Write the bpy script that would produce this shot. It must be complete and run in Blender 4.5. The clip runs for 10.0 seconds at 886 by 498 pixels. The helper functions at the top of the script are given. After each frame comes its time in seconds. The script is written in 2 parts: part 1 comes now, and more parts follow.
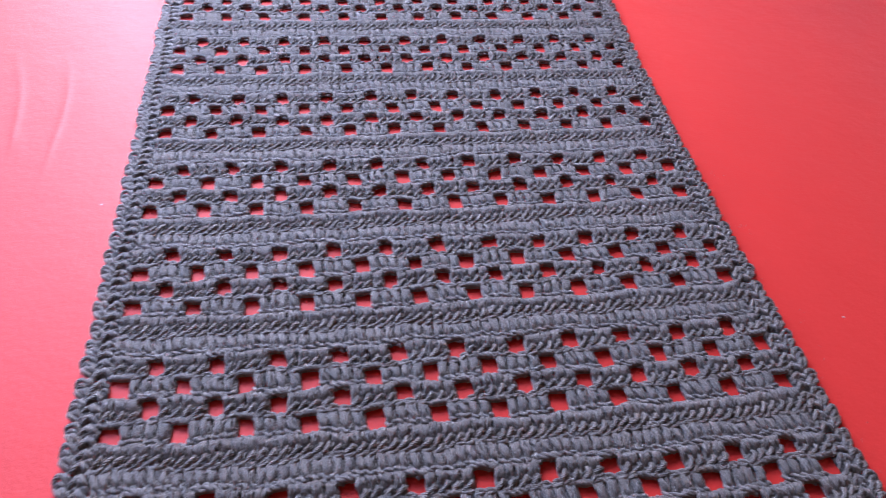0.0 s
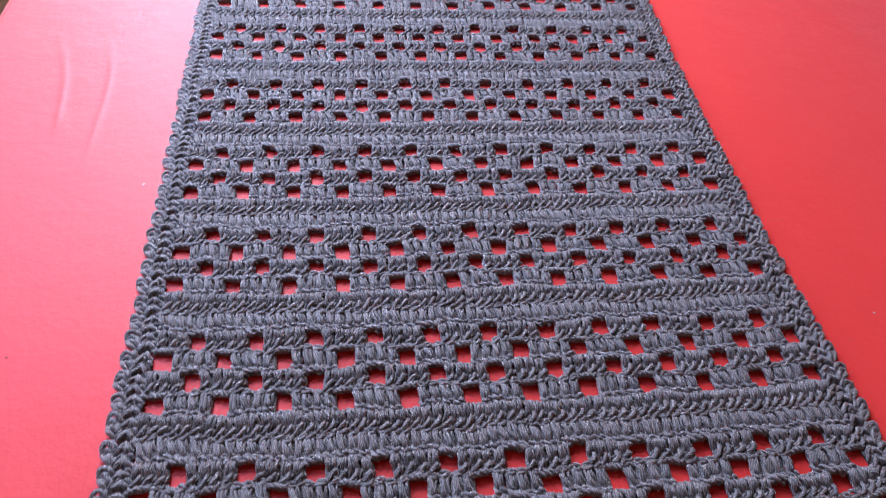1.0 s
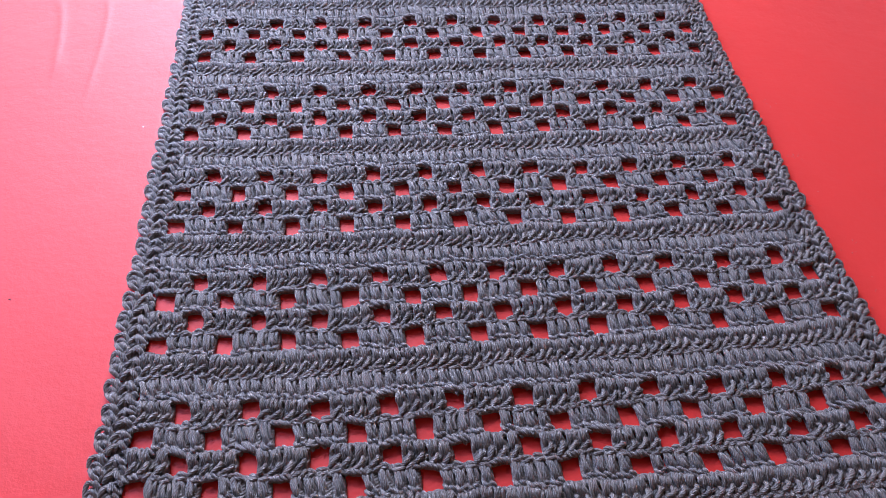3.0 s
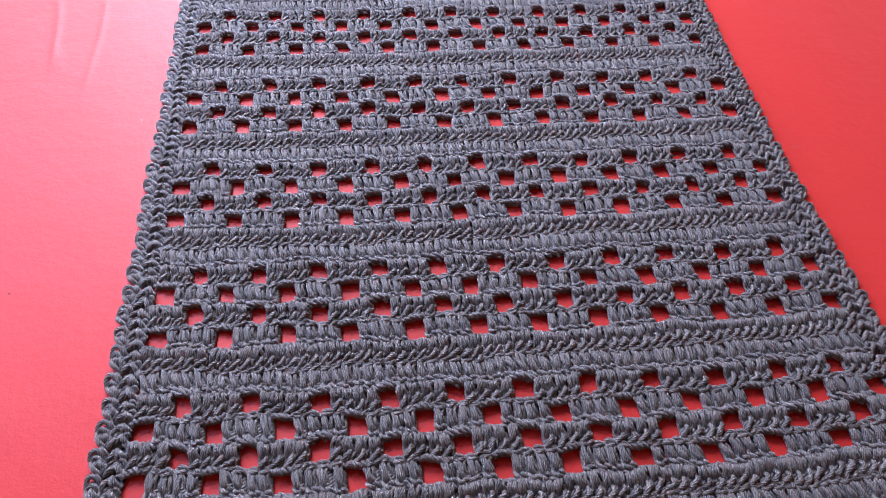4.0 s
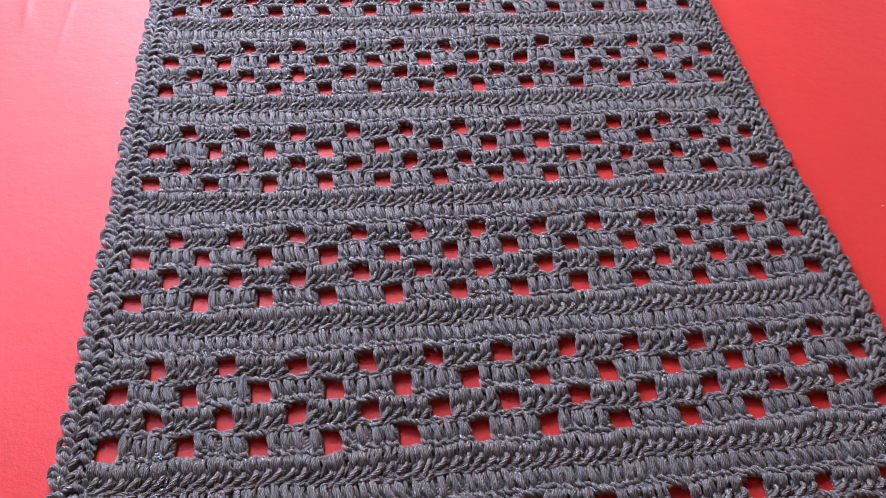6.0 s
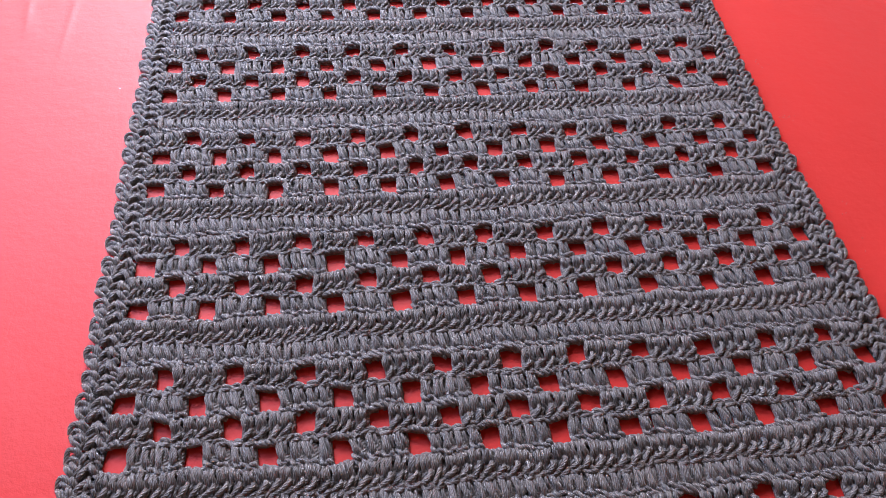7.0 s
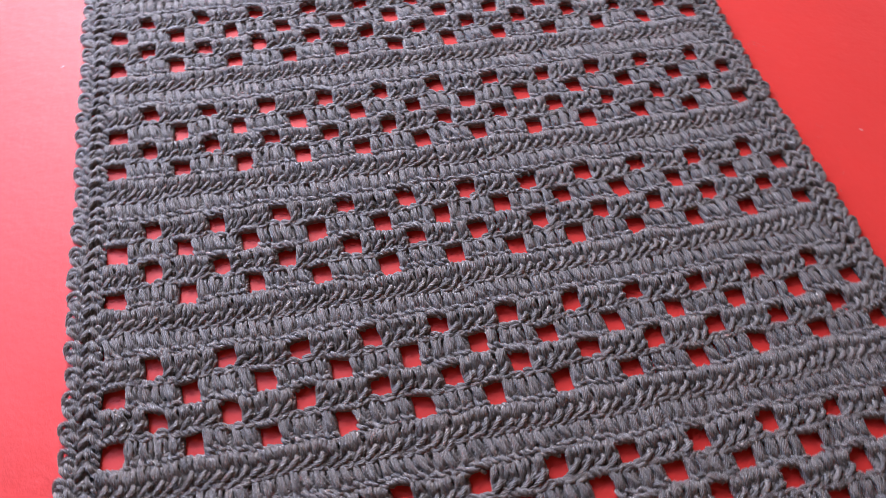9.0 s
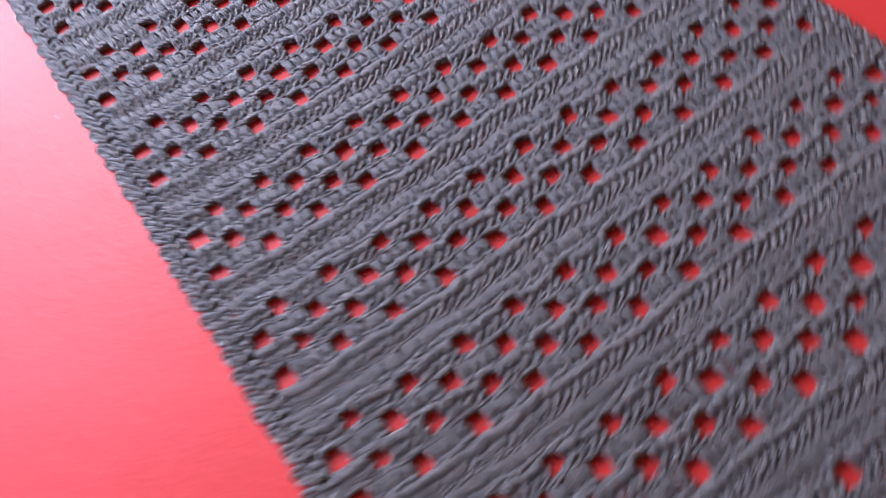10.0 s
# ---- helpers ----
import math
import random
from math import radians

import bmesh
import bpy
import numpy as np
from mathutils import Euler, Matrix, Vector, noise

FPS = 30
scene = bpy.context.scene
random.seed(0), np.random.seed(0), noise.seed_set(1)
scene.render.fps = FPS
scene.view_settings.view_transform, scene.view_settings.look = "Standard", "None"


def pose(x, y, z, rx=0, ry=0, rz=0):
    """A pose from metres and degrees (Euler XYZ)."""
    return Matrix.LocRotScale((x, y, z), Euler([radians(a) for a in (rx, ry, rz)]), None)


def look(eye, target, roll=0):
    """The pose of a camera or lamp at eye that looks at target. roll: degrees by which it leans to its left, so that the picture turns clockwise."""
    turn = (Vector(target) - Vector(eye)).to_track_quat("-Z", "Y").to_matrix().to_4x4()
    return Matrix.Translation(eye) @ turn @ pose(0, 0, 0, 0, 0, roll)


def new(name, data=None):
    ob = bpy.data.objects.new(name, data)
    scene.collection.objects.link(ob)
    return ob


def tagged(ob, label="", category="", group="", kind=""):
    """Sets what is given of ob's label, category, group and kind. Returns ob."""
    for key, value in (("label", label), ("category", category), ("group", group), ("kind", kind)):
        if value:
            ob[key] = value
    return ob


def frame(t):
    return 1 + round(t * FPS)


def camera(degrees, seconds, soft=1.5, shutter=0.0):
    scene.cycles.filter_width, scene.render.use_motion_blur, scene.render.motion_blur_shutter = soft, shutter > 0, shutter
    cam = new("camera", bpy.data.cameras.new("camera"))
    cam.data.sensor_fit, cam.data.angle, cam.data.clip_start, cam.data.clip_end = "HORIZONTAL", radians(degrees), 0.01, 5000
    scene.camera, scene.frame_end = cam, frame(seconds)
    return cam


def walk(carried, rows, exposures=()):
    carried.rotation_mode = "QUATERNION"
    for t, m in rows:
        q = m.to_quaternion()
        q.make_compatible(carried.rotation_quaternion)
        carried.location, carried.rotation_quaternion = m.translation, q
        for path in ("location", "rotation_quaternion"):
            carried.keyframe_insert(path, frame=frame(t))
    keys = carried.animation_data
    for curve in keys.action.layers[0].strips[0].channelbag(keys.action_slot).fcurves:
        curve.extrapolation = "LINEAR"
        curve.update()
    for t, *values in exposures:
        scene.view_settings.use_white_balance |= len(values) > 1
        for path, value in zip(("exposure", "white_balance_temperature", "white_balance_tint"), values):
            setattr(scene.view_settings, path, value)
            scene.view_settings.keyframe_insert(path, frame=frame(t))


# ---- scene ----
cam = camera(67.83, 10.0, soft=0.7, shutter=0.95)
# seconds, place, turn
ROWS = [
    (0.0, 0.1081, -0.0733, 0.2892, 41.01, -4.53, -8.5),
    (0.5, 0.0978, -0.0757, 0.2909, 40.63, -4.27, -7.08),
    (1.0, 0.0975, -0.079, 0.2905, 40.22, -4.37, -6.52),
    (1.5, 0.0959, -0.0809, 0.282, 38.23, -4.08, -5.48),
    (2.0, 0.0994, -0.0813, 0.2796, 37.47, -3.82, -5.82),
    (2.5, 0.1037, -0.083, 0.2772, 37.07, -3.05, -5.95),
    (4.0, 0.1036, -0.0828, 0.2756, 36.2, -2.73, -6.3),
    (4.5, 0.1063, -0.0832, 0.2735, 35.91, -2.85, -5.95),
    (5.0, 0.1079, -0.0845, 0.2715, 35.87, -3.07, -6.46),
    (5.5, 0.1107, -0.0867, 0.2683, 34.57, -2.38, -6.34),
    (5.7, 0.111, -0.0873, 0.2684, 34.35, -2.92, -6.49),
    (7.0, 0.1052, -0.0834, 0.2691, 34.4, -3.39, -6.95),
    (7.5, 0.1075, -0.0814, 0.2691, 34.12, -3.33, -7.0),
    (8.0, 0.109, -0.0846, 0.2672, 33.76, -3.59, -6.79),
    (8.5, 0.1097, -0.0884, 0.2649, 32.52, -3.52, -8.11),
    (9.0, 0.0963, -0.0763, 0.2626, 30.88, -3.27, -13.0),
    (9.2, 0.0874, -0.0781, 0.264, 32.39, -3.3, -15.92),
    (9.5, 0.0719, -0.0879, 0.2632, 32.02, -1.46, -22.32),
    (9.8, 0.0532, -0.1095, 0.2705, 28.69, 3.28, -30.57),
    (9.9, 0.0460, -0.1115, 0.2815, 26.65, 4.1, -33.62),
    (10.0, 0.0386, -0.1099, 0.2931, 24.82, 5.05, -36.25),
]
walk(cam, [(t, pose(x, y, z, rx, ry, rz)) for t, x, y, z, rx, ry, rz in ROWS],
     exposures=((0.0, 0.0, 5680, 22), (2.5, 0.0, 5730, 22), (4.5, 0.0, 5980, 21), (7.0, 0.06, 6380, 20), (9.0, 0.12, 6430, 20), (10.0, 0.14, 5900, 21)))

# ---------------------------------------------------------------- world and light
world = bpy.data.worlds.new("daylight")
scene.world = world
world.use_nodes = True
sky = world.node_tree.nodes.new("ShaderNodeTexSky")
sky.sky_type, sky.sun_disc = "NISHITA", False
sky.sun_elevation, sky.sun_rotation = radians(40), radians(160)
world.node_tree.links.new(sky.outputs[0], world.node_tree.nodes["Background"].inputs[0])
world.node_tree.nodes["Background"].inputs[1].default_value = 0.12

# The tabletop is z = 0. The room, its walls unseen and set for bounce light: x, y and height limits.
X0, X1, Y0, Y1, FLOOR, CEIL = -0.42, 1.40, -1.3, 1.02, -0.75, 1.95
WIN = (-0.37, 0.08, 0.16, 1.10)      # window opening in the far wall: x from, x to, z from, z to
ADDED_WIN_W = (0.24, 0.96, 0.18, 0.92)     # added, unseen side window, brightens the left: y from, y to, z from, z to


def daylight(centre, aim, width, height, watts, colour):
    lamp = bpy.data.lights.new("unseen_window_daylight", "AREA")
    lamp.shape, lamp.size, lamp.size_y, lamp.energy, lamp.color = "RECTANGLE", width, height, watts, colour
    new("unseen_window_daylight", lamp).matrix_world = look(centre, aim)


daylight(((WIN[0] + WIN[1]) / 2, Y1 + 0.06, (WIN[2] + WIN[3]) / 2), (0.0, 0.6, 0.0), WIN[1] - WIN[0], WIN[3] - WIN[2], 25.5, (0.81, 0.86, 0.98))
# Second, bluish lamp is added to lift the left side; no such window known.
daylight((X0 - 0.06, (ADDED_WIN_W[0] + ADDED_WIN_W[1]) / 2, (ADDED_WIN_W[2] + ADDED_WIN_W[3]) / 2), (0.0, 0.5, 0.0), ADDED_WIN_W[1] - ADDED_WIN_W[0], ADDED_WIN_W[3] - ADDED_WIN_W[2], 9.3, (0.46, 0.62, 1.0))


# ---------------------------------------------------------------- materials
def material(name):
    m = bpy.data.materials.new(name)
    m.use_nodes = True
    return m, m.node_tree.nodes, m.node_tree.links, m.node_tree.nodes["Principled BSDF"]


def mixed(nodes, links, fac, a, b):
    n = nodes.new("ShaderNodeMix")
    n.data_type = "RGBA"
    links.new(fac, n.inputs[0])
    for i, v in ((6, a), (7, b)):
        if isinstance(v, tuple):
            n.inputs[i].default_value = v
        else:
            links.new(v, n.inputs[i])
    return n.outputs[2]


def math_node(nodes, links, op, a, b=0.0, c=0.0):
    n = nodes.new("ShaderNodeMath")
    n.operation = op
    for i, v in enumerate((a, b, c)):
        if isinstance(v, (int, float)):
            n.inputs[i].default_value = v
        else:
            links.new(v, n.inputs[i])
    return n.outputs[0]


def noise_node(nodes, links, vec, scale, detail=3.0, rough=0.6):
    n = nodes.new("ShaderNodeTexNoise")
    n.inputs["Scale"].default_value, n.inputs["Detail"].default_value, n.inputs["Roughness"].default_value = scale, detail, rough
    links.new(vec, n.inputs["Vector"])
    return n.outputs[0]


def bump_node(nodes, links, height, strength, distance, below=None):
    n = nodes.new("ShaderNodeBump")
    n.inputs["Strength"].default_value, n.inputs["Distance"].default_value = strength, distance
    links.new(height, n.inputs["Height"])
    if below:
        links.new(below, n.inputs["Normal"])
    return n.outputs[0]


def yarn_material():
    """Twisted cotton cord: plies wind round each strand, along its UV (length in cm, way round)."""
    m, nodes, links, bsdf = material("slate_cotton_yarn")
    uv = nodes.new("ShaderNodeUVMap")
    sep = nodes.new("ShaderNodeSeparateXYZ")
    links.new(uv.outputs[0], sep.inputs[0])
    geo = nodes.new("ShaderNodeNewGeometry")
    pos = nodes.new("ShaderNodeTexCoord").outputs["Object"]
    rnd = geo.outputs["Random Per Island"]
    along = math_node(nodes, links, "MULTIPLY_ADD", sep.outputs[0], 6.8, rnd)
    turn = math_node(nodes, links, "MULTIPLY_ADD", sep.outputs[1], 6.0, along)
    wave = math_node(nodes, links, "PINGPONG", turn, 0.5)          # 0 in a groove, 0.5 on a ply's back
    ply = math_node(nodes, links, "POWER", math_node(nodes, links, "MULTIPLY", wave, 2.0), 0.55)
    fibre_at = nodes.new("ShaderNodeCombineXYZ")
    links.new(math_node(nodes, links, "MULTIPLY", turn, 3.0), fibre_at.inputs[0])
    links.new(math_node(nodes, links, "MULTIPLY", sep.outputs[0], 3.0), fibre_at.inputs[1])
    links.new(math_node(nodes, links, "MULTIPLY", rnd, 37.0), fibre_at.inputs[2])
    fibre = noise_node(nodes, links, fibre_at.outputs[0], 1.0, 3.0, 0.7)
    patch = noise_node(nodes, links, pos, 38.0, 3.0)
    ramp = nodes.new("ShaderNodeValToRGB")
    ramp.color_ramp.elements[0].position, ramp.color_ramp.elements[0].color = 0.28, (0.034, 0.029, 0.023, 1)
    ramp.color_ramp.elements[1].position, ramp.color_ramp.elements[1].color = 0.70, (0.212, 0.176, 0.140, 1)
    links.new(math_node(nodes, links, "ADD", math_node(nodes, links, "MULTIPLY", fibre, 0.75), math_node(nodes, links, "MULTIPLY", rnd, 0.25)), ramp.inputs[0])
    tone = mixed(nodes, links, math_node(nodes, links, "MULTIPLY", patch, 0.35), ramp.outputs[0], (0.083, 0.069, 0.055, 1))
    links.new(tone, bsdf.inputs["Base Color"])
    bsdf.inputs["Roughness"].default_value = 0.50
    bsdf.inputs["IOR"].default_value = 1.75
    bsdf.inputs["Specular IOR Level"].default_value = 0.75
    bsdf.inputs["Sheen Weight"].default_value = 0.55
    bsdf.inputs["Sheen Roughness"].default_value = 0.35
    b = bump_node(nodes, links, ply, 0.6, 0.0006)
    links.new(bump_node(nodes, links, fibre, 0.9, 0.0004, b), bsdf.inputs["Normal"])
    return m


def cloth_material():
    m, nodes, links, bsdf = material("red_cloth")
    pos = nodes.new("ShaderNodeTexCoord").outputs["Object"]
    big = noise_node(nodes, links, pos, 7.0, 4.0)
    fine = noise_node(nodes, links, pos, 210.0, 5.0, 0.7)
    both = math_node(nodes, links, "MULTIPLY_ADD", big, 0.45, math_node(nodes, links, "MULTIPLY", fine, 0.55))
    links.new(mixed(nodes, links, both, (0.84, 0.041, 0.028, 1), (0.78, 0.047, 0.034, 1)), bsdf.inputs["Base Color"])
    bsdf.inputs["Roughness"].default_value = 0.52
    bsdf.inputs["Specular IOR Level"].default_value = 0.45
    bsdf.inputs["Sheen Weight"].default_value = 0.45
    bsdf.inputs["Sheen Roughness"].default_value = 0.35
    b = bump_node(nodes, links, fine, 0.5, 0.0006)
    b = bump_node(nodes, links, noise_node(nodes, links, pos, 24.0, 2.0), 0.25, 0.003, b)
    links.new(b, bsdf.inputs["Normal"])
    return m


def plain_material(name, low, high, scale, rough, relief=0.0004, stretch=(1, 1, 1)):
    m, nodes, links, bsdf = material(name)
    mp = nodes.new("ShaderNodeMapping")
    mp.inputs["Scale"].default_value = stretch
    links.new(nodes.new("ShaderNodeTexCoord").outputs["Object"], mp.inputs[0])
    n1 = noise_node(nodes, links, mp.outputs[0], scale, 5.0)
    n2 = noise_node(nodes, links, mp.outputs[0], scale * 9, 3.0)
    both = math_node(nodes, links, "MULTIPLY_ADD", n1, 0.7, math_node(nodes, links, "MULTIPLY", n2, 0.3))
    links.new(mixed(nodes, links, both, (*low, 1), (*high, 1)), bsdf.inputs["Base Color"])
    bsdf.inputs["Roughness"].default_value = rough
    links.new(bump_node(nodes, links, n2, 0.5, relief), bsdf.inputs["Normal"])
    return m


YARN = yarn_material()
CLOTH = cloth_material()
WALL = plain_material("beige_plaster", (0.48, 0.28, 0.14), (0.53, 0.33, 0.175), 3.0, 0.9)
CEILING = plain_material("white_plaster", (0.76, 0.66, 0.54), (0.80, 0.70, 0.58), 3.0, 0.9)
FLOORING = plain_material("dark_floor_tile", (0.035, 0.028, 0.024), (0.060, 0.048, 0.040), 6.0, 0.5)
WOOD = plain_material("dark_table_wood", (0.06, 0.03, 0.018), (0.13, 0.07, 0.04), 9.0, 0.5, 0.0003, (1, 9, 9))
PAINT = plain_material("white_window_paint", (0.74, 0.74, 0.72), (0.80, 0.80, 0.79), 12.0, 0.45)
DARK = plain_material("dark_lint", (0.02, 0.015, 0.015), (0.05, 0.03, 0.03), 900.0, 0.9)
PALE = plain_material("pale_lint", (0.75, 0.55, 0.52), (0.85, 0.70, 0.66), 900.0, 0.9)
GLASS, gn, gl, gb = material("window_glass")
gb.inputs["Transmission Weight"].default_value, gb.inputs["Roughness"].default_value = 1.0, 0.0


# ---------------------------------------------------------------- mesh helpers
def part(name, bm, mat, parent=None, label=""):
    me = bpy.data.meshes.new(name)
    bm.to_mesh(me)
    bm.free()
    me.materials.append(mat)
    ob = new(name, me)
    if parent:
        ob.parent = parent
    return tagged(ob, label)


def box(bm, x0, x1, y0, y1, z0, z1, bevel=0.0):
    made = bmesh.ops.create_cube(bm, size=1.0, matrix=Matrix.Translation(((x0 + x1) / 2, (y0 + y1) / 2, (z0 + z1) / 2)) @ Matrix.Diagonal((x1 - x0, y1 - y0, z1 - z0, 1)))
    if bevel:
        edges = {e for v in made["verts"] for e in v.link_edges}
        bmesh.ops.bevel(bm, geom=list(edges), offset=bevel, segments=2, affect="EDGES", profile=0.5)
    return bm


def solid(name, dims, mat, parent=None, label="", bevel=0.0):
    return part(name, box(bmesh.new(), *dims, bevel), mat, parent, label)


# ---------------------------------------------------------------- the room
T = 0.12
tagged(solid("floor", (X0 - T, X1 + T, Y0 - T, Y1 + T, FLOOR - 0.1, FLOOR), FLOORING), "dark brown stone floor of the room", "floor", kind="structure")
# Ceiling and walls are unseen, added and coloured to bounce light onto the table.
tagged(solid("ceiling", (X0 - T, X1 + T, Y0 - T, Y1 + T, CEIL, CEIL + 0.1), CEILING), "unseen white plaster ceiling that bounces light down", "ceiling", kind="structure")
tagged(solid("wall_east", (X1, X1 + T, Y0, Y1, FLOOR, CEIL), WALL), "unseen beige plastered wall that bounces warm light", "wall", kind="structure")
tagged(solid("wall_south", (X0 - T, X1 + T, Y0 - T, Y0, FLOOR, CEIL), WALL), "unseen beige plastered wall that bounces warm light", "wall", kind="structure")
bm = bmesh.new()
box(bm, X0 - T, WIN[0], Y1, Y1 + T, FLOOR, CEIL)
box(bm, WIN[1], X1 + T, Y1, Y1 + T, FLOOR, CEIL)
box(bm, WIN[0], WIN[1], Y1, Y1 + T, FLOOR, WIN[2])
box(bm, WIN[0], WIN[1], Y1, Y1 + T, WIN[3], CEIL)
tagged(part("wall_north", bm, WALL), "unseen beige wall with an assumed window opening", "wall", kind="structure")
# This wall's opening is made up to let the added side lamp in.
bm = bmesh.new()
box(bm, X0 - T, X0, Y0, ADDED_WIN_W[0], FLOOR, CEIL)
box(bm, X0 - T, X0, ADDED_WIN_W[1], Y1, FLOOR, CEIL)
box(bm, X0 - T, X0, ADDED_WIN_W[0], ADDED_WIN_W[1], FLOOR, ADDED_WIN_W[2])
box(bm, X0 - T, X0, ADDED_WIN_W[0], ADDED_WIN_W[1], ADDED_WIN_W[3], CEIL)
tagged(part("wall_west", bm, WALL), "unseen beige wall with an assumed window opening", "wall", kind="structure")


def window_unit(name, width, height, m):
    """A two-light casement, drawn in its own x and z, set at m."""
    unit = tagged(new(name), "unseen white painted window with two clear panes", "window", kind="structure")
    unit.matrix_world = m
    for x0, x1, z0, z1 in ((0, 0.05, 0, height), (width - 0.05, width, 0, height), (width / 2 - 0.03, width / 2 + 0.03, 0.05, height - 0.05),
                           (0.05, width - 0.05, 0, 0.05), (0.05, width - 0.05, height - 0.05, height)):
        solid("window_frame", (x0, x1, 0.075, 0.115, z0, z1), PAINT, unit, bevel=0.004)
    for x0, x1 in ((0.05, width / 2 - 0.03), (width / 2 + 0.03, width - 0.05)):
        pane = solid("pane", (x0, x1, 0.092, 0.097, 0.05, height - 0.05), GLASS, unit)
        pane.visible_shadow = False


window_unit("window_1", WIN[1] - WIN[0], WIN[3] - WIN[2], pose(WIN[0], Y1, WIN[2]))
# Added casement round the second lamp, not a known window.
window_unit("added_window", ADDED_WIN_W[1] - ADDED_WIN_W[0], ADDED_WIN_W[3] - ADDED_WIN_W[2], pose(X0, ADDED_WIN_W[0], ADDED_WIN_W[2], 0, 0, 90))

# ---------------------------------------------------------------- the table and its cloth
TX0, TX1, TY0, TY1 = -0.159, 0.860, -0.62, 0.84     # tabletop limits
table = tagged(new("table"), "dark wooden table under a red cloth", "table")
table.location = (TX0 + 0.5, TY0 + 0.8, FLOOR)
lift = -FLOOR


def table_piece(name, x0, x1, y0, y1, z0, z1):
    ox, oy = table.location.x, table.location.y
    return solid(name, (x0 - ox, x1 - ox, y0 - oy, y1 - oy, z0 + lift, z1 + lift), WOOD, table, bevel=0.004)


table_piece("tabletop", TX0 + 0.003, TX1 - 0.003, TY0 + 0.003, TY1 - 0.003, -0.032, -0.002)
for lx in (TX0 + 0.05, TX1 - 0.11):
    for ly in (TY0 + 0.05, TY1 - 0.11):
        table_piece("leg", lx, lx + 0.06, ly, ly + 0.06, FLOOR, -0.032)
for lx in (TX0 + 0.065, TX1 - 0.095):
    table_piece("apron", lx, lx + 0.03, TY0 + 0.11, TY1 - 0.11, -0.12, -0.032)


def crease(x, y, x0, y0, x1, y1, width, height):
    """A soft ridge in the cloth along a line from one point to another."""
    dx, dy = x1 - x0, y1 - y0
    length = math.hypot(dx, dy)
    along = ((x - x0) * dx + (y - y0) * dy) / length
    off = ((x - x0) * dy - (y - y0) * dx) / length + 0.004 * np.sin(along * 34.0)
    ends = np.clip(along / 0.03, 0, 1) * np.clip((length - along) / 0.03, 0, 1)
    return height * ends * np.exp(-(off / width) ** 2)


def cloth_sheet():
    """The cloth: flat on the table, turned down over its edges, with a few creases."""
    hang, r = 0.13, 0.006
    xs = np.concatenate([np.linspace(TX0 - hang, TX0 - 0.001, 26), np.linspace(TX0, 0.02, 170), np.linspace(0.02, TX1, 120)[1:], np.linspace(TX1 + 0.001, TX1 + hang, 26)])
    ys = np.concatenate([np.linspace(TY0 - hang, TY0 - 0.001, 26), np.linspace(TY0, TY1, 240), np.linspace(TY1 + 0.001, TY1 + hang, 26)])
    gx, gy = np.meshgrid(xs, ys, indexing="ij")

    def over(s, lo, hi):
        past = np.maximum(lo - s, s - hi).clip(0)
        drop = np.where(past < r * 1.571, r * (1 - np.cos(past / r)), past - r * 0.571)
        outward = np.where(past < r * 1.571, r * np.sin(past / r), r)
        return np.clip(s, lo, hi) + np.sign(s - (lo + hi) / 2) * outward * (past > 0), drop * (past > 0)

    px, fx = over(gx, TX0, TX1)
    py, fy = over(gy, TY0, TY1)
    pz = -np.maximum(fx, fy)
    pz += crease(gx, gy, -0.1152, 0.3846, -0.0830, 0.2611, 0.0020, 0.0006)
    pz += crease(gx, gy, -0.0775, 0.3767, -0.0602, 0.2411, 0.0022, 0.0004)
    pz += crease(gx, gy, -0.1193, 0.2916, -0.1081, 0.2664, 0.0060, 0.0008)
    pz += crease(gx, gy, -0.1016, 0.2909, -0.0989, 0.2634, 0.0050, 0.0006)
    pz += crease(gx, gy, -0.0510, 0.2722, -0.0487, 0.2482, 0.0025, 0.0003)
    pz += crease(gx, gy, -0.0976, 0.3067, -0.0832, 0.2569, 0.0030, 0.0006)
    pz += crease(gx, gy, -0.0570, 0.2324, -0.0537, 0.2116, 0.0020, 0.0003)
    flat = (fx + fy) == 0
    pz += flat * 0.0003 * np.sin(gx * 41 + 2 * np.sin(gy * 9)) * np.sin(gy * 17 + gx * 13)
    hangx = (fx > 0.02) * 0.006 * np.sin(gy * 30) * np.clip(fx * 9, 0, 1) * np.sign(gx - 0.2)
    hangy = (fy > 0.02) * 0.006 * np.sin(gx * 30) * np.clip(fy * 9, 0, 1) * np.sign(gy)
    nx, ny = gx.shape
    verts = np.stack([px + hangx, py + hangy, pz], -1).reshape(-1, 3)
    i = np.arange(nx * ny).reshape(nx, ny)
    quads = np.stack([i[:-1, :-1], i[1:, :-1], i[1:, 1:], i[:-1, 1:]], -1).reshape(-1, 4)
    return verts, quads


def array_mesh(name, verts, quads, mat, uvs=None):
    me = bpy.data.meshes.new(name)
    me.vertices.add(len(verts))
    me.vertices.foreach_set("co", np.ascontiguousarray(verts, dtype=np.float32).ravel())
    me.loops.add(quads.size)
    me.loops.foreach_set("vertex_index", quads.ravel().astype(np.int32))
    me.polygons.add(len(quads))
    me.polygons.foreach_set("loop_start", np.arange(0, quads.size, 4, dtype=np.int32))
    me.update(calc_edges=True)
    me.polygons.foreach_set("use_smooth", np.ones(len(quads), dtype=bool))
    if uvs is not None:
        me.uv_layers.new(name="UVMap").data.foreach_set("uv", uvs.astype(np.float32).ravel())
    me.materials.append(mat)
    return me


v, q = cloth_sheet()
cloth = tagged(new("tablecloth", array_mesh("tablecloth", v, q, CLOTH)), "plain coral red cloth with faint creases spread over the table", "tablecloth")
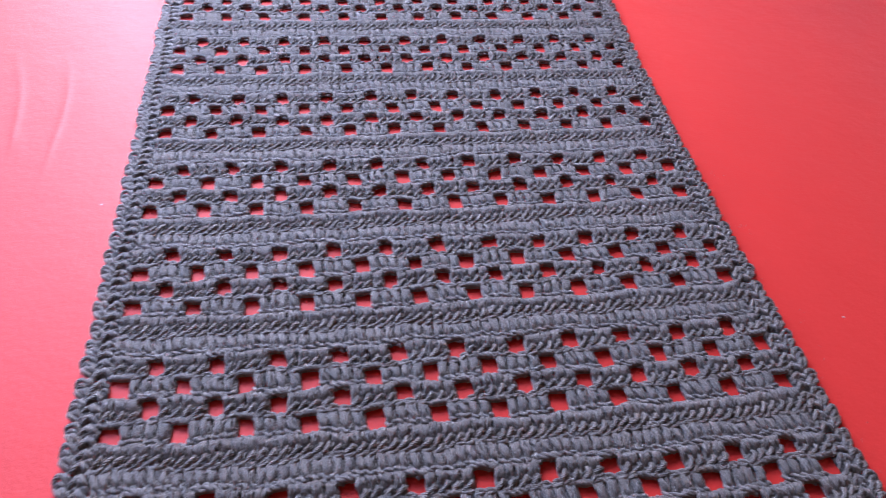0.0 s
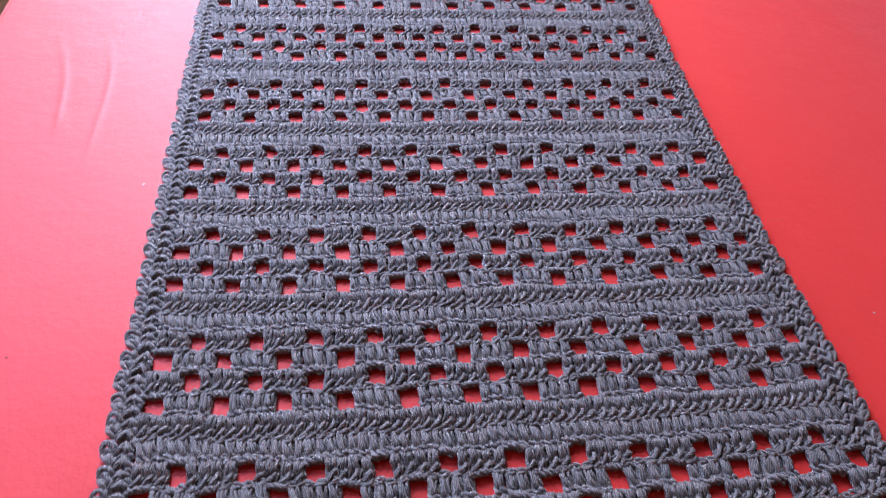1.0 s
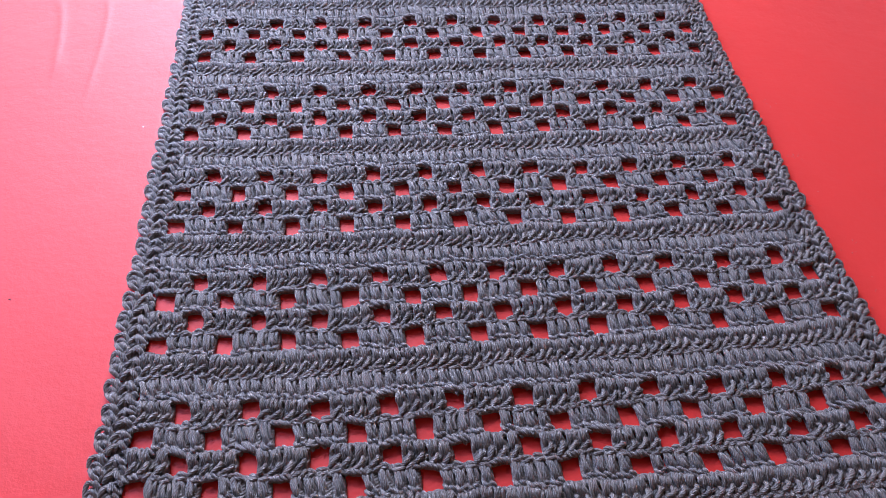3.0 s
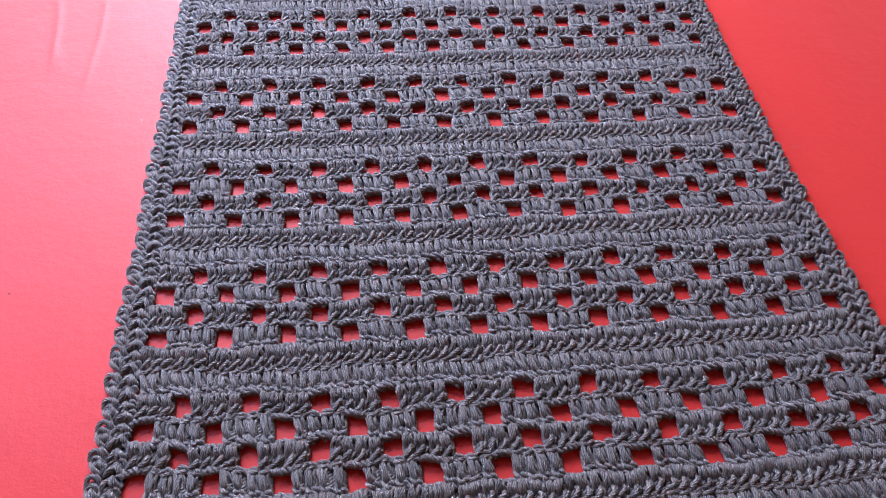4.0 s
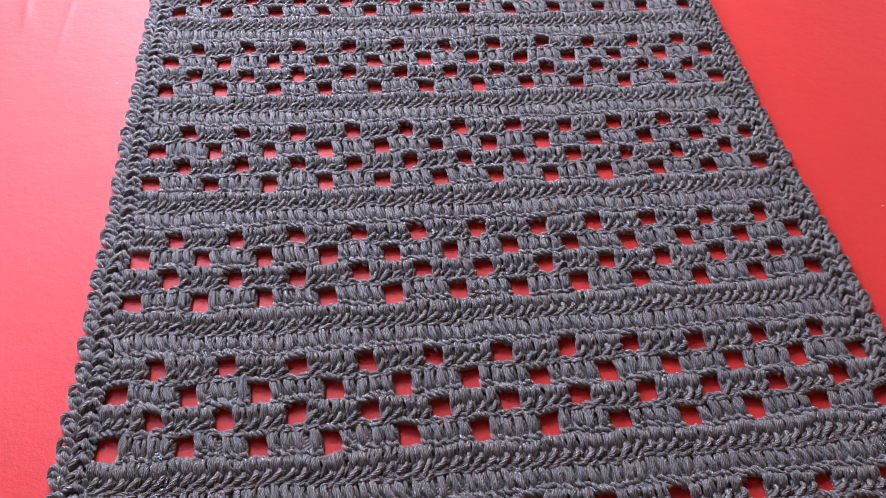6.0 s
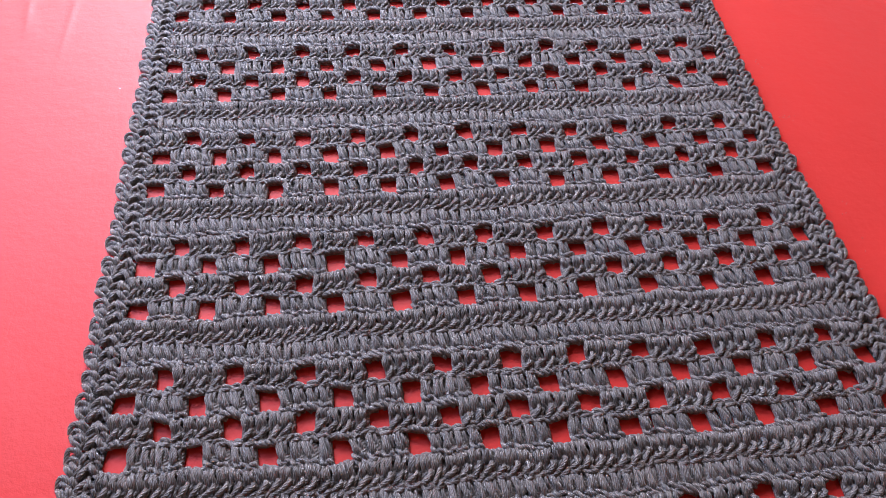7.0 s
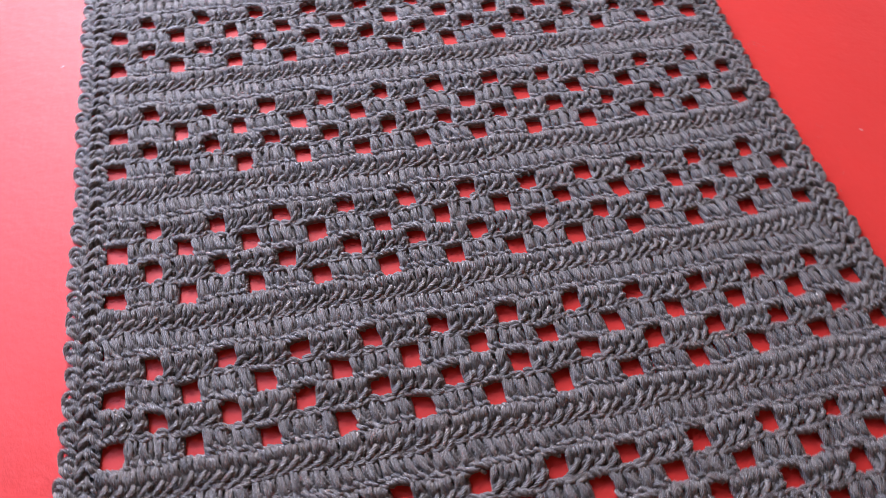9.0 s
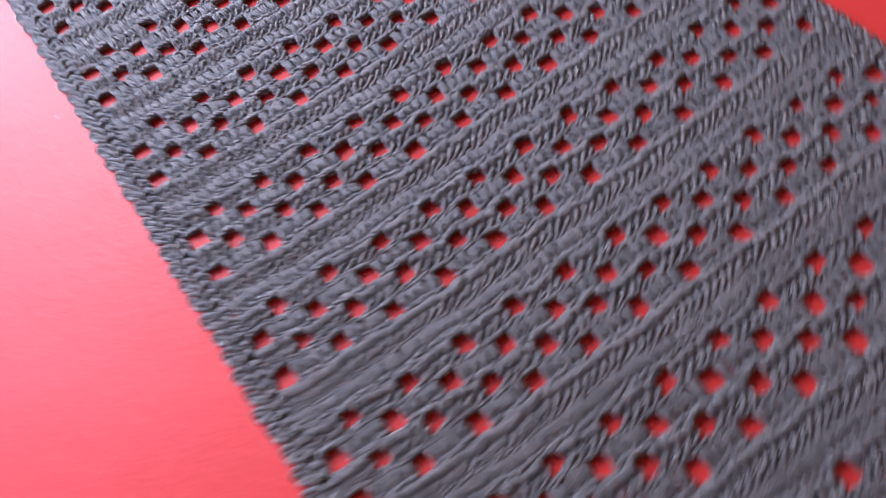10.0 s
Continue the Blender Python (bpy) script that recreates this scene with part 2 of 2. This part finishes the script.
thick = cloth.modifiers.new("thickness", "SOLIDIFY")
thick.thickness, thick.offset = 0.0007, -1.0


def speck(name, x, y, size, mat, label):
    bm = bmesh.new()
    bmesh.ops.create_icosphere(bm, subdivisions=2, radius=size)
    for w in bm.verts:
        w.co = Vector((w.co.x * 1.5, w.co.y * 0.9, w.co.z * 0.45)) * (1 + 0.35 * noise.noise(w.co * 900))
    ob = part(name, bm, mat)
    ob.location = (x, y, size * 0.40)
    return tagged(ob, label, "lint")


speck("lint", -0.0707, 0.1057, 0.0004, DARK, "tiny dark speck of lint on the red cloth")
speck("lint", -0.0276, 0.2227, 0.0004, PALE, "tiny pale speck of lint on the red cloth")
speck("lint", 0.3884, 0.1037, 0.0006, PALE, "tiny pale speck of lint on the red cloth")

# ---------------------------------------------------------------- the crocheted runner
PITCH, ROW_H = 0.03, 0.011636       # from hole to hole; from row to row
FIRST, LAST = -18, 47                # rows of the runner, counted from a row of openings
LEFT, RIGHT = -1.0, 67.0             # the worked rows end here, in stitches; six stitches make a pitch
NEAR = 0.25                          # the courses lie this far towards the near end, in rows
rng = np.random.default_rng(7)


def lay(x, r, z):
    """From stitches across, rows along and millimetres up to the runner as it lies, a little out of square."""
    c, r = x / 6.0, r - NEAR
    a, b = (c - 5.5) / 5.5, np.clip((r - 12.0) / 12.0, -1.8, 2.2)
    u = PITCH * c + 0.01 * (0.0570 * a * b + 0.1201 * b * b + 0.1348 * a * a - 0.1753 * a ** 3 + 0.1374 * a * b * b)
    w = ROW_H * r + 0.01 * (-0.2099 * a - 0.0140 * a * a + 0.1016 * a * b + 0.2359 * b * b - 0.0542 * a ** 3
                            - 0.0563 * a * a * b - 0.0262 * b ** 3 + 0.2161 * a ** 4)
    u = u - 0.0023 * np.clip((-3.0 - r) / 9.0, 0, 1)      # the near end is drawn a little to one side
    u = u + 0.0005 * np.sin(r * 0.9 + 0.31 * x) + 0.0004 * np.sin(r * 2.3 - 0.21 * x + 1)
    w = w + 0.0006 * np.sin(0.37 * x + 1.7 * r) + 0.0005 * np.sin(0.83 * x - 0.6 * r + 2) + 0.0004 * np.sin(1.9 * x + 2.9 * r)
    h = z * 0.00068 + 0.0005 * (1 + np.sin(0.23 * x + 0.5 * r)) * 0.5 + 0.0003 * np.sin(1.1 * x + 0.8 * r)
    return np.stack([u, w, h], -1)


def spline(points, n):
    """Catmull-Rom through control points (m, k, 3), n samples each."""
    p = np.concatenate([2 * points[:, :1] - points[:, 1:2], points, 2 * points[:, -1:] - points[:, -2:-1]], 1)
    k = points.shape[1]
    s = np.linspace(0, k - 1 - 1e-6, n)
    i = s.astype(int)
    f = (s - i)[None, :, None]
    a, b, c, d = p[:, i], p[:, i + 1], p[:, i + 2], p[:, i + 3]
    return 0.5 * (2 * b + (c - a) * f + (2 * a - 5 * b + 4 * c - d) * f ** 2 + (3 * b - a - 3 * c + d) * f ** 3)


def strands(points, radius, n, sides, flat=1.0, bulges=0.0):
    """Tubes of yarn along control points (m, k, 3) in stitches, rows and mm: vertices, quads and uvs."""
    m = len(points)
    s = spline(points, n)
    path = lay(s[..., 0], s[..., 1], s[..., 2])
    tan = np.gradient(path, axis=1)
    tan /= np.linalg.norm(tan, axis=-1, keepdims=True) + 1e-12
    ref = np.broadcast_to(np.array([0.12, 0.05, 1.0]), tan.shape)
    side = np.cross(tan, ref)
    side /= np.linalg.norm(side, axis=-1, keepdims=True) + 1e-9
    up = np.cross(side, tan)
    ang = np.arange(sides) / sides * 2 * np.pi
    taper = np.minimum(1.0, 0.84 + 0.2 * np.sin(np.linspace(0, np.pi, n)))[None, :, None, None]
    if bulges:
        taper = taper * (1 + 0.12 * np.sin(np.linspace(0, np.pi * bulges, n)))[None, :, None, None]
    rad = radius * (0.00084 if flat == 1.0 else 0.001) * taper * (1 + 0.08 * rng.standard_normal((m, 1, 1, 1))).clip(0.8, 1.25)
    ring = path[:, :, None] + rad * (np.cos(ang)[None, None, :, None] * side[:, :, None] + flat * np.sin(ang)[None, None, :, None] * up[:, :, None])
    ring[..., 2] = np.maximum(ring[..., 2], 0.0004)
    length = np.concatenate([np.zeros((m, 1)), np.cumsum(np.linalg.norm(np.diff(path, axis=1), axis=-1), 1)], 1) * 100
    idx = np.arange(m * n * sides).reshape(m, n, sides)
    nxt = np.roll(idx, -1, axis=2)
    quads = np.stack([idx[:, :-1], nxt[:, :-1], nxt[:, 1:], idx[:, 1:]], -1)
    around = np.arange(sides + 1) / sides
    uv = np.empty((m, n - 1, sides, 4, 2))
    l0, l1 = length[:, :-1, None], length[:, 1:, None]
    uv[..., 0, 0] = uv[..., 1, 0] = l0
    uv[..., 2, 0] = uv[..., 3, 0] = l1
    uv[..., 0, 1] = uv[..., 3, 1] = around[:-1]
    uv[..., 1, 1] = uv[..., 2, 1] = around[1:]
    return ring.reshape(-1, 3), quads.reshape(-1, 4), uv.reshape(-1, 2)


# Strokes of one stitch: control points (stitches across, rows along, mm up), radius in mm, flatness.
FRONT = (
    (((0.50, 0.02, 1.5), (0.50, 0.50, 2.4), (0.50, 1.12, 1.6)), 3.0, 0.40),
    (((0.04, 1.08, 2.2), (0.02, 0.95, 4.3), (0.08, 0.72, 4.9), (0.20, 0.48, 4.8), (0.34, 0.30, 2.8)), 1.02, 1.0),
    (((0.30, 1.08, 2.2), (0.28, 0.94, 4.4), (0.33, 0.70, 5.1), (0.46, 0.46, 4.9), (0.62, 0.30, 2.8)), 1.10, 1.0),
    (((0.72, 1.08, 2.0), (0.64, 0.93, 4.1), (0.66, 0.74, 4.4), (0.82, 0.50, 2.8)), 0.98, 1.0),
    (((0.02, 0.38, 2.2), (0.10, 0.24, 4.6), (0.34, 0.14, 5.3), (0.66, 0.16, 3.0)), 1.10, 1.0),
    (((0.46, 0.34, 2.4), (0.66, 0.28, 4.8), (0.90, 0.22, 4.9), (1.06, 0.08, 2.6)), 1.00, 1.0),
    (((-0.06, 0.10, 2.4), (0.20, 0.01, 3.9), (0.46, -0.06, 2.6)), 1.0, 1.0),
    (((-0.20, 1.06, 2.8), (0.12, 0.99, 4.5), (0.55, 1.03, 4.9), (0.98, 1.11, 3.0)), 1.10, 1.0),
    (((0.02, 1.20, 2.8), (0.38, 1.20, 4.4), (0.76, 1.12, 4.4), (1.04, 1.02, 2.8)), 1.08, 1.0),
)
BACK = (
    (((0.50, 0.02, 1.3), (0.50, 0.50, 2.2), (0.50, 1.00, 1.6)), 3.0, 0.38),
    (((-0.16, 0.20, 2.2), (0.10, 0.22, 4.9), (0.42, 0.34, 6.2), (0.66, 0.50, 5.6), (0.60, 0.64, 3.0)), 1.18, 1.0),
    (((1.02, 0.12, 2.4), (0.80, 0.16, 4.6), (0.52, 0.06, 4.8), (0.28, 0.00, 2.6)), 1.10, 1.0),
    (((0.80, 0.22, 2.2), (0.72, 0.34, 4.0), (0.88, 0.48, 4.2), (1.00, 0.58, 2.6)), 0.95, 1.0),
    (((0.24, 0.52, 2.4), (0.12, 0.66, 4.6), (0.06, 0.84, 5.8), (0.08, 1.00, 5.2), (0.14, 1.12, 2.2)), 1.06, 1.0),
    (((0.50, 0.56, 2.4), (0.40, 0.70, 4.8), (0.32, 0.86, 5.9), (0.34, 1.02, 5.2), (0.42, 1.13, 2.2)), 1.10, 1.0),
    (((0.86, 0.56, 2.2), (0.74, 0.72, 4.2), (0.64, 0.86, 5.7), (0.66, 1.01, 5.0), (0.74, 1.12, 2.2)), 1.06, 1.0),
)


def top_chain(r, holes, front, fine):
    """The chain that runs along the top of a whole row and bridges its openings: strands wound round each other."""
    x = np.arange(LEFT - 0.3, RIGHT + 0.31, 0.25)
    over = np.zeros_like(x)
    for h in holes:
        over = np.maximum(over, np.clip(1.35 - np.abs(x - h - 1), 0, 1))
    pts = np.empty((4, len(x), 3))
    turn = 2 * np.pi * (x if front else 0.8 * x) + 0.7 * np.sin(x * 0.7 + r) + 0.4 * np.sin(x * 2.1 - r)
    loose = 1 + 0.35 * np.sin(x * 1.3 + r) * np.sin(x * 0.37 + 2 * r)
    for j in range(4):
        a = turn + j * np.pi
        core = j >= 2                                     # two strands below close the chain down to the cloth
        wide = (0.03 if j == 2 else -0.02) if core else 0.090 * loose * np.cos(a)
        low = (3.2, 1.4)[j - 2] if core else 0.0
        pts[j, :, 0] = x
        if front:
            pts[j, :, 1] = 1.06 + wide
            pts[j, :, 2] = (low * 0.8 if core else 3.1 + 0.9 * np.sin(a)) + (0.4 if core else 1.5) * over
        else:
            pts[j, :, 1] = 1.03 + 0.09 * over * (0.8 + 0.4 * np.sin(x * 0.9 + r)) + wide
            pts[j, :, 2] = (low * 0.8 if core else 3.4 + 0.9 * np.sin(a)) + (0.3 if core else 1.9) * over
    pts[..., 1] += r - 0.5
    pts += rng.normal(0, 1, pts.shape) * np.array([0.02, 0.006, 0.05])
    there_and_back = np.concatenate([pts[0], pts[1, ::-1], pts[2], pts[3, ::-1]])[None]
    n = there_and_back.shape[1]
    return strands(there_and_back, 1.30, n if fine else int(0.6 * n), 6 if fine else 4, bulges=4 * 2.0 * (RIGHT - LEFT + 0.6) * (1.0 if front else 0.8))


# One row of the side border, outwards from the worked rows (stitches from the end of the row).
EDGE = (
    (((0.05, 0.50, 1.2), (-0.90, 0.50, 1.6), (-1.90, 0.50, 1.2)), 6.5, 0.22),
    (((-0.78, 0.46, 3.0), (-0.60, 0.34, 4.9), (-0.30, 0.20, 5.0), (-0.04, 0.06, 3.0)), 1.40, 1.0),
    (((-0.80, 0.94, 3.0), (-0.62, 0.84, 4.9), (-0.30, 0.70, 5.0), (-0.02, 0.58, 3.0)), 1.35, 1.0),
    (((-0.40, 0.52, 2.8), (-0.16, 0.50, 4.4), (0.08, 0.36, 3.0)), 1.13, 1.0),
    (((-0.36, 1.02, 2.8), (-0.14, 0.98, 4.3), (0.10, 0.86, 3.0)), 1.13, 1.0),
    (((-1.52, 0.00, 3.0), (-1.34, 0.10, 4.9), (-1.06, 0.24, 5.1), (-0.80, 0.40, 3.2)), 1.40, 1.0),
    (((-1.50, 0.48, 3.0), (-1.32, 0.60, 4.9), (-1.04, 0.74, 5.1), (-0.80, 0.88, 3.2)), 1.36, 1.0),
    (((-1.24, 0.40, 2.8), (-1.02, 0.48, 4.2), (-0.86, 0.58, 3.0)), 1.08, 1.0),
    (((-2.16, 0.62, 3.0), (-1.98, 0.50, 4.8), (-1.72, 0.34, 4.9), (-1.48, 0.22, 3.0)), 1.36, 1.0),
    (((-2.10, 1.04, 3.0), (-1.92, 0.96, 4.6), (-1.68, 0.84, 4.6), (-1.46, 0.72, 3.0)), 1.25, 1.0),
    (((-1.02, 0.10, 2.8), (-0.88, 0.22, 4.7), (-0.70, 0.36, 4.6), (-0.58, 0.52, 2.8)), 1.10, 1.0),
    (((-0.62, 0.52, 2.8), (-0.74, 0.66, 4.6), (-0.92, 0.76, 4.7), (-1.06, 0.92, 2.8)), 1.08, 1.0),
    (((-1.76, 0.06, 2.8), (-1.60, 0.18, 4.5), (-1.48, 0.34, 4.4), (-1.44, 0.50, 2.8)), 1.05, 1.0),
)
PICOT = (
    (((-1.60, 0.52, 1.6), (-2.14, 0.58, 2.4), (-2.70, 0.66, 1.6)), 3.7, 0.42),
    (((-1.72, 0.70, 3.0), (-2.10, 0.90, 4.9), (-2.52, 0.96, 5.0), (-2.84, 0.80, 3.9), (-2.84, 0.56, 2.2)), 1.40, 1.0),
    (((-1.86, 0.46, 3.2), (-2.14, 0.64, 4.9), (-2.46, 0.70, 4.7), (-2.66, 0.54, 2.8)), 1.36, 1.0),
    (((-2.80, 0.54, 2.4), (-2.58, 0.36, 4.4), (-2.26, 0.22, 4.9), (-1.88, 0.08, 3.0)), 1.47, 1.0),
    (((-2.44, 0.52, 3.0), (-2.24, 0.42, 4.8), (-1.96, 0.30, 3.2)), 1.24, 1.0),
)


def crochet(strokes, xs, r, fine, mirror=False):
    """Stitches of one kind at the places xs of row r, as vertices, quads and uvs."""
    xs = np.asarray(xs, float)
    m = len(xs)
    shift = np.stack([rng.normal(0, 0.05, m), rng.normal(0, 0.020, m), rng.normal(0, 0.20, m)], -1)
    grow, lean = rng.normal(1.0, 0.08, m), rng.normal(0.0, 0.13, m)
    vs, qs, us, base = [], [], [], 0
    for points, radius, flat in strokes:
        p = np.array(points)
        k = len(p)
        pts = np.repeat(p[None], m, 0)
        pts[..., 1] = 0.5 + (pts[..., 1] - 0.5) * (0.5 + 0.5 * grow[:, None])
        if flat == 1.0:
            pts[..., 0] += lean[:, None] * (pts[..., 1] - 0.5)
            pts = pts + shift[:, None] + rng.normal(0, 1, (m, k, 3)) * np.array([0.050, 0.020, 0.20])
        pts[..., 0] = xs[:, None] - pts[..., 0] if mirror else pts[..., 0] + xs[:, None]
        pts[..., 1] += r - 0.5
        n = (2 * k + 1 if fine else k + 1) if flat == 1.0 else k + 1
        v, q, u = strands(pts, radius, n, 7 if fine else 5, flat)
        if mirror:
            q = q[:, ::-1]
            u = u.reshape(-1, 4, 2)[:, ::-1].reshape(-1, 2)
        vs.append(v), qs.append(q + base), us.append(u)
        base += len(v)
    return np.concatenate(vs), np.concatenate(qs), np.concatenate(us)


def together(pieces):
    base, qs = 0, []
    for v, q, u in pieces:
        qs.append(q + base)
        base += len(v)
    return np.concatenate([p[0] for p in pieces]), np.concatenate(qs), np.concatenate([p[2] for p in pieces])


def yarn_part(name, pieces, parent, label=""):
    v, q, u = together(pieces)
    ob = new(name, array_mesh(name, v, q, YARN, u))
    ob.parent = parent
    return tagged(ob, label)


def block_places(x0, x1, openwork):
    """Where the stitches from x0 to x1 stand; those beside openings spread a little into them."""
    x = np.arange(x0, x1)
    if not openwork:
        return x
    fixed = x0 if x0 == LEFT else x1 - 1 if x1 == RIGHT else (x0 + x1 - 1) / 2
    return fixed + (x - fixed) * 1.09


runner = tagged(new("table_runner"), "slate grey crocheted cotton runner with openwork bands on red cloth", "table runner")
for r in range(FIRST, LAST + 1):
    k = r % 6
    fine, front = -8 <= r <= 27, k % 2 == 0
    if k >= 4:
        holes, cuts = [], [LEFT, *range(5, 66, 6), RIGHT]
        starts, ends = cuts[:-1], cuts[1:]
        row = yarn_part("solid_course", [top_chain(r, holes, front, fine)], runner, "dense course of solid crochet")
    else:
        holes = [6 * c - 1 for c in range(12)] if front else [6 * c + 2 for c in range(11)]
        starts, ends = [LEFT] + [h + 2 for h in holes], holes + [RIGHT]
        row = yarn_part("openwork_course", [top_chain(r, holes, front, fine)], runner, "crochet course with square openings")
    for x0, x1 in zip(starts, ends):
        if x1 - x0 > 0.5:
            yarn_part("stitch_block", [crochet(FRONT if front else BACK, block_places(x0, x1, bool(holes)), r, fine)], row)
for name, x, flip in (("side_border", LEFT - 0.25, False), ("side_border", RIGHT, True)):
    border = yarn_part(name, [crochet(EDGE, [x], r, -8 <= r <= 27, flip) for r in range(FIRST, LAST + 1)], runner, "narrow crocheted side border")
    for r in range(FIRST, LAST + 1):
        yarn_part("picot", [crochet(PICOT, [x], r + rng.uniform(-0.05, 0.05), -8 <= r <= 27, flip)], border, "small rounded picot loop")


def stray_fibres(count):
    """Short loose fibres that stand off the yarn."""
    x, r = rng.uniform(LEFT - 3, RIGHT + 3, count), rng.uniform(-6, 20, count)
    row = np.round(r)
    phase = np.where(row % 2 == 0, x + 1, x - 2) % 6
    x = np.where((row % 6 < 4) & ((phase < 2.5) | (phase > 5.5)), x + 3, x)      # none hangs over an opening
    way, reach = rng.uniform(0, 2 * np.pi, count), rng.uniform(0.12, 0.38, count)
    pts = np.empty((count, 4, 3))
    for i, (f, up) in enumerate(((0.0, 0.0), (0.35, 0.7), (0.7, 0.9), (1.0, 0.6))):
        bend = way + f * rng.normal(0, 0.8, count)
        pts[:, i, 0] = x + reach * f * np.cos(bend)
        pts[:, i, 1] = r + reach * 0.42 * f * np.sin(bend)
        pts[:, i, 2] = rng.uniform(3.8, 5.2, count) * 0.2 + 4.1 + up * rng.uniform(0.3, 1.1, count)
    return strands(pts, 0.055, 6, 3)


tagged(yarn_part("stray_fibre", [stray_fibres(3500)], runner), kind="stuff")
